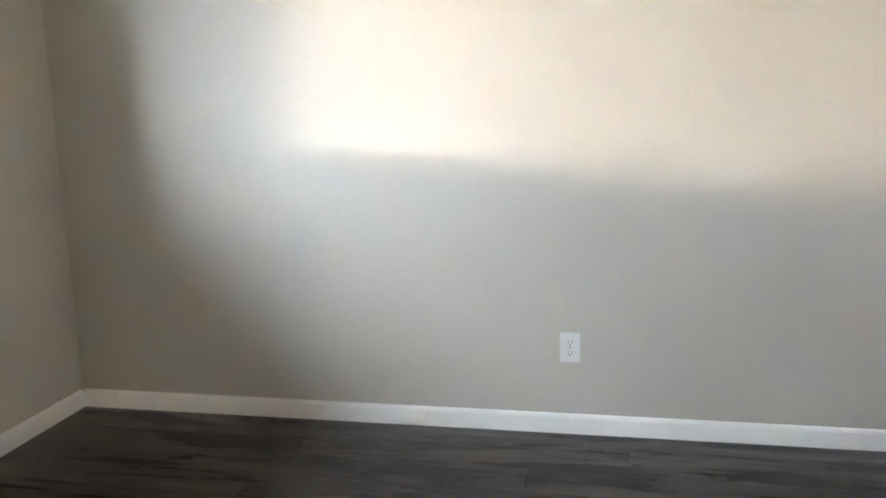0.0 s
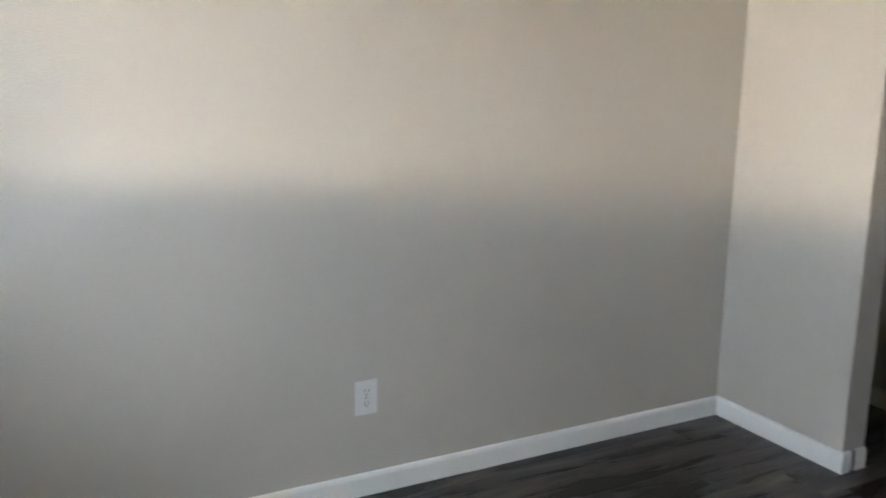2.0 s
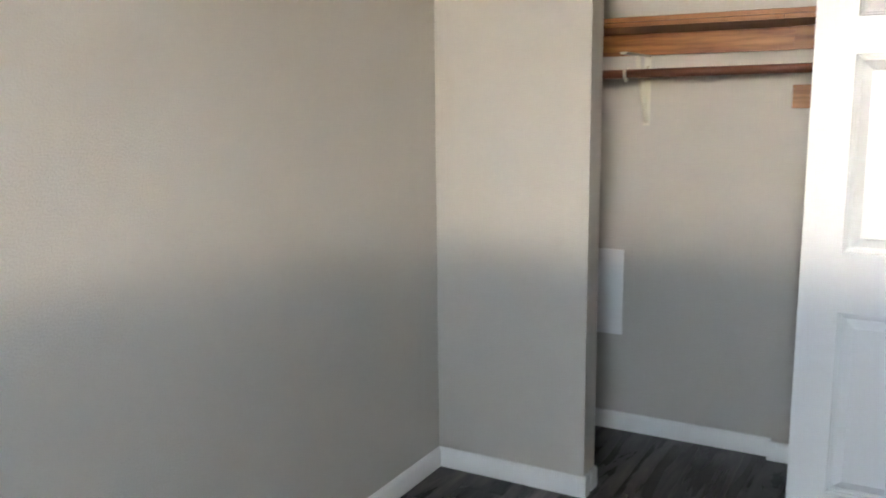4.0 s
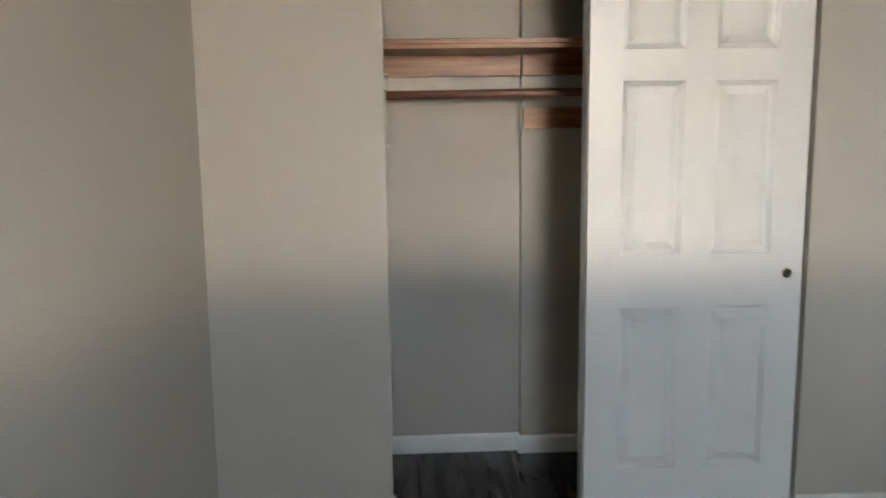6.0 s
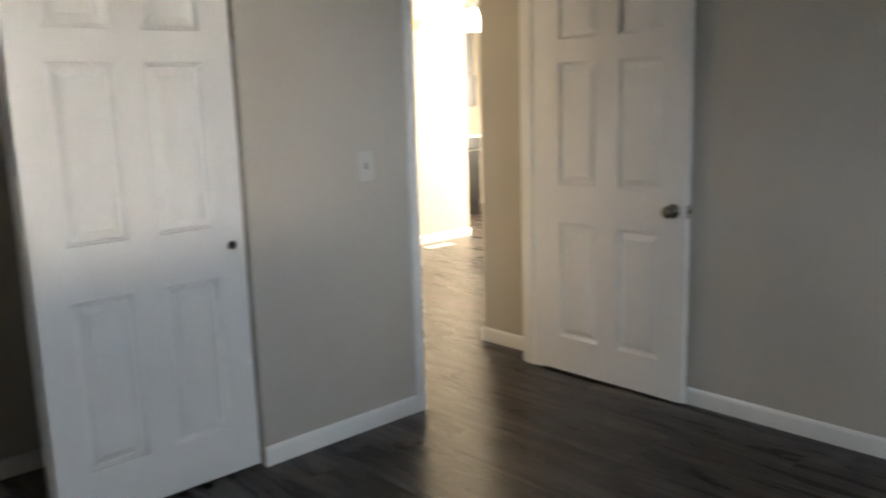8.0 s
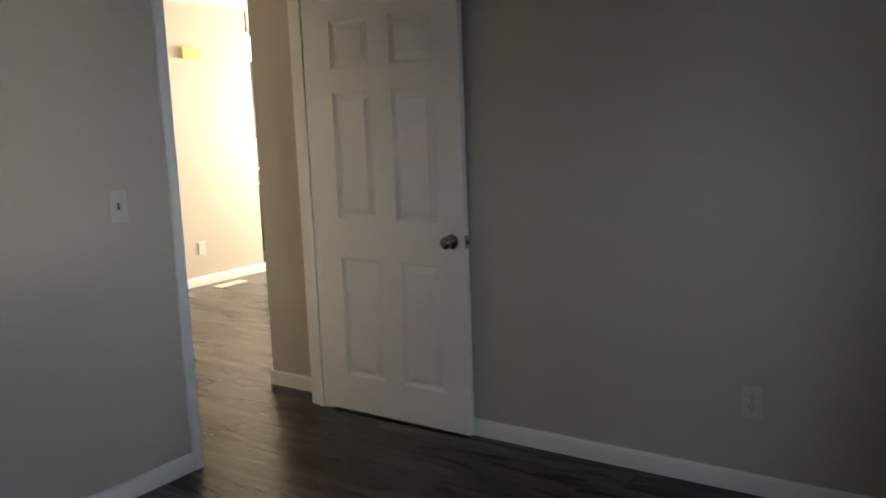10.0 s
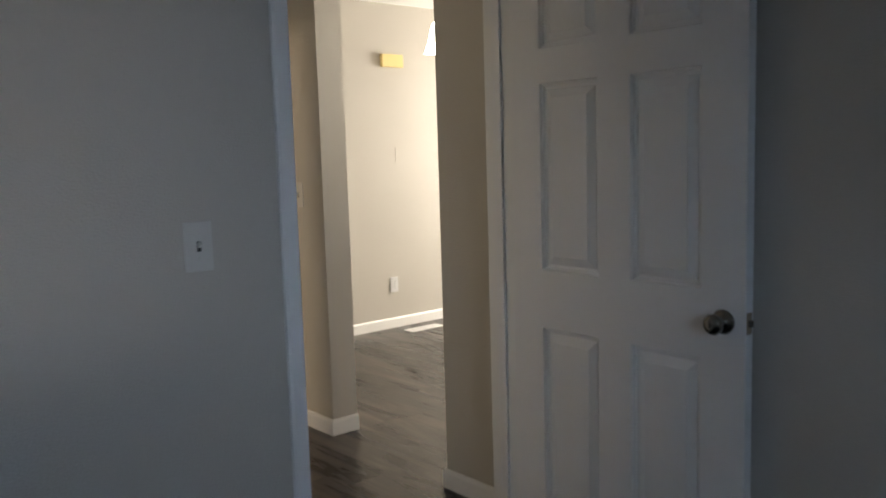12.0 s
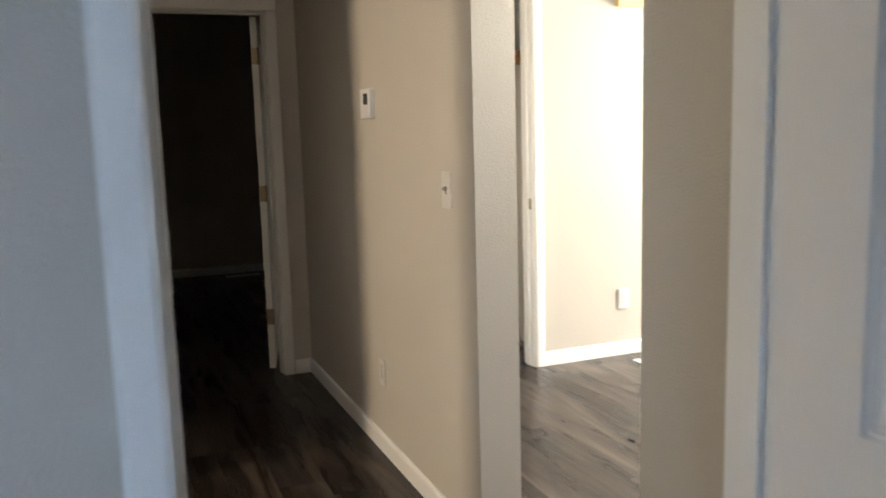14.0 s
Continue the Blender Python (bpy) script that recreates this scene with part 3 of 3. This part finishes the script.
# ---- kitchen range seen past the living room wall ----
kr = thing("kitchen_range", "black and steel kitchen range with an oven", "range")
KY0, KY1 = -7.48, -6.72
part("body", softs(0.004, (4.17, 4.80, KY0, KY1, 0.0, 0.90)), BLACK, kr)
part("oven_door", softs(0.004, (4.14, 4.168, KY0 + 0.02, KY1 - 0.02, 0.16, 0.74)), BLACK, kr)
part("handle", tube([(4.11, KY0 + 0.04, 0.76), (4.11, KY1 - 0.04, 0.76)], 0.012, 10), STEEL, kr)
part("control_panel", softs(0.004, (4.14, 4.168, KY0, KY1, 0.78, 0.895)), BLACK, kr)
part("cooktop", softs(0.004, (4.15, 4.80, KY0, KY1, 0.901, 0.925)), STEEL, kr)
part("backguard", softs(0.004, (4.72, 4.80, KY0, KY1, 0.926, 1.10)), STEEL, kr)
mw = thing("microwave", "black over-range microwave under a dark cabinet", "microwave")
part("body", softs(0.004, (4.228, 4.80, KY0, KY1, 1.25, 1.62)), BLACK, mw)
part("door", softs(0.004, (4.20, 4.226, KY0, KY1 - 0.17, 1.26, 1.61)), BLACK, mw)
kc = thing("wall_cabinet", "dark kitchen wall cabinet above the microwave", "cabinet")
part("body", boxes((4.24, 4.80, KY0, KY1, 1.625, 2.2)), GREYCAB, kc)
part("door", softs(0.004, (4.22, 4.238, KY0 + 0.01, KY0 + 0.37, 1.63, 2.19)), GREYCAB, kc)
part("door", softs(0.004, (4.22, 4.238, KY0 + 0.38, KY1 - 0.01, 1.63, 2.19)), GREYCAB, kc)
structure("kitchen_wall_return", boxes((4.81, 5.19, -8.3, -6.9, 0, H)), WALL, "painted kitchen wall behind the range", "wall")

# ---- the planks themselves ----
far_bm = bmesh.new()
for p in PLANKS:
    if near(p):
        bm = bmesh.new()
        plank_mesh(bm, *p)
        me = bpy.data.meshes.new("plank")
        bm.to_mesh(me)
        bm.free()
        me.materials.append(PLANK)
        new("plank", me).parent = floor
    else:
        plank_mesh(far_bm, *p)
tagged(part("far_planks", far_bm, PLANK, floor), "dark vinyl planks of the rooms further on", kind="stuff")
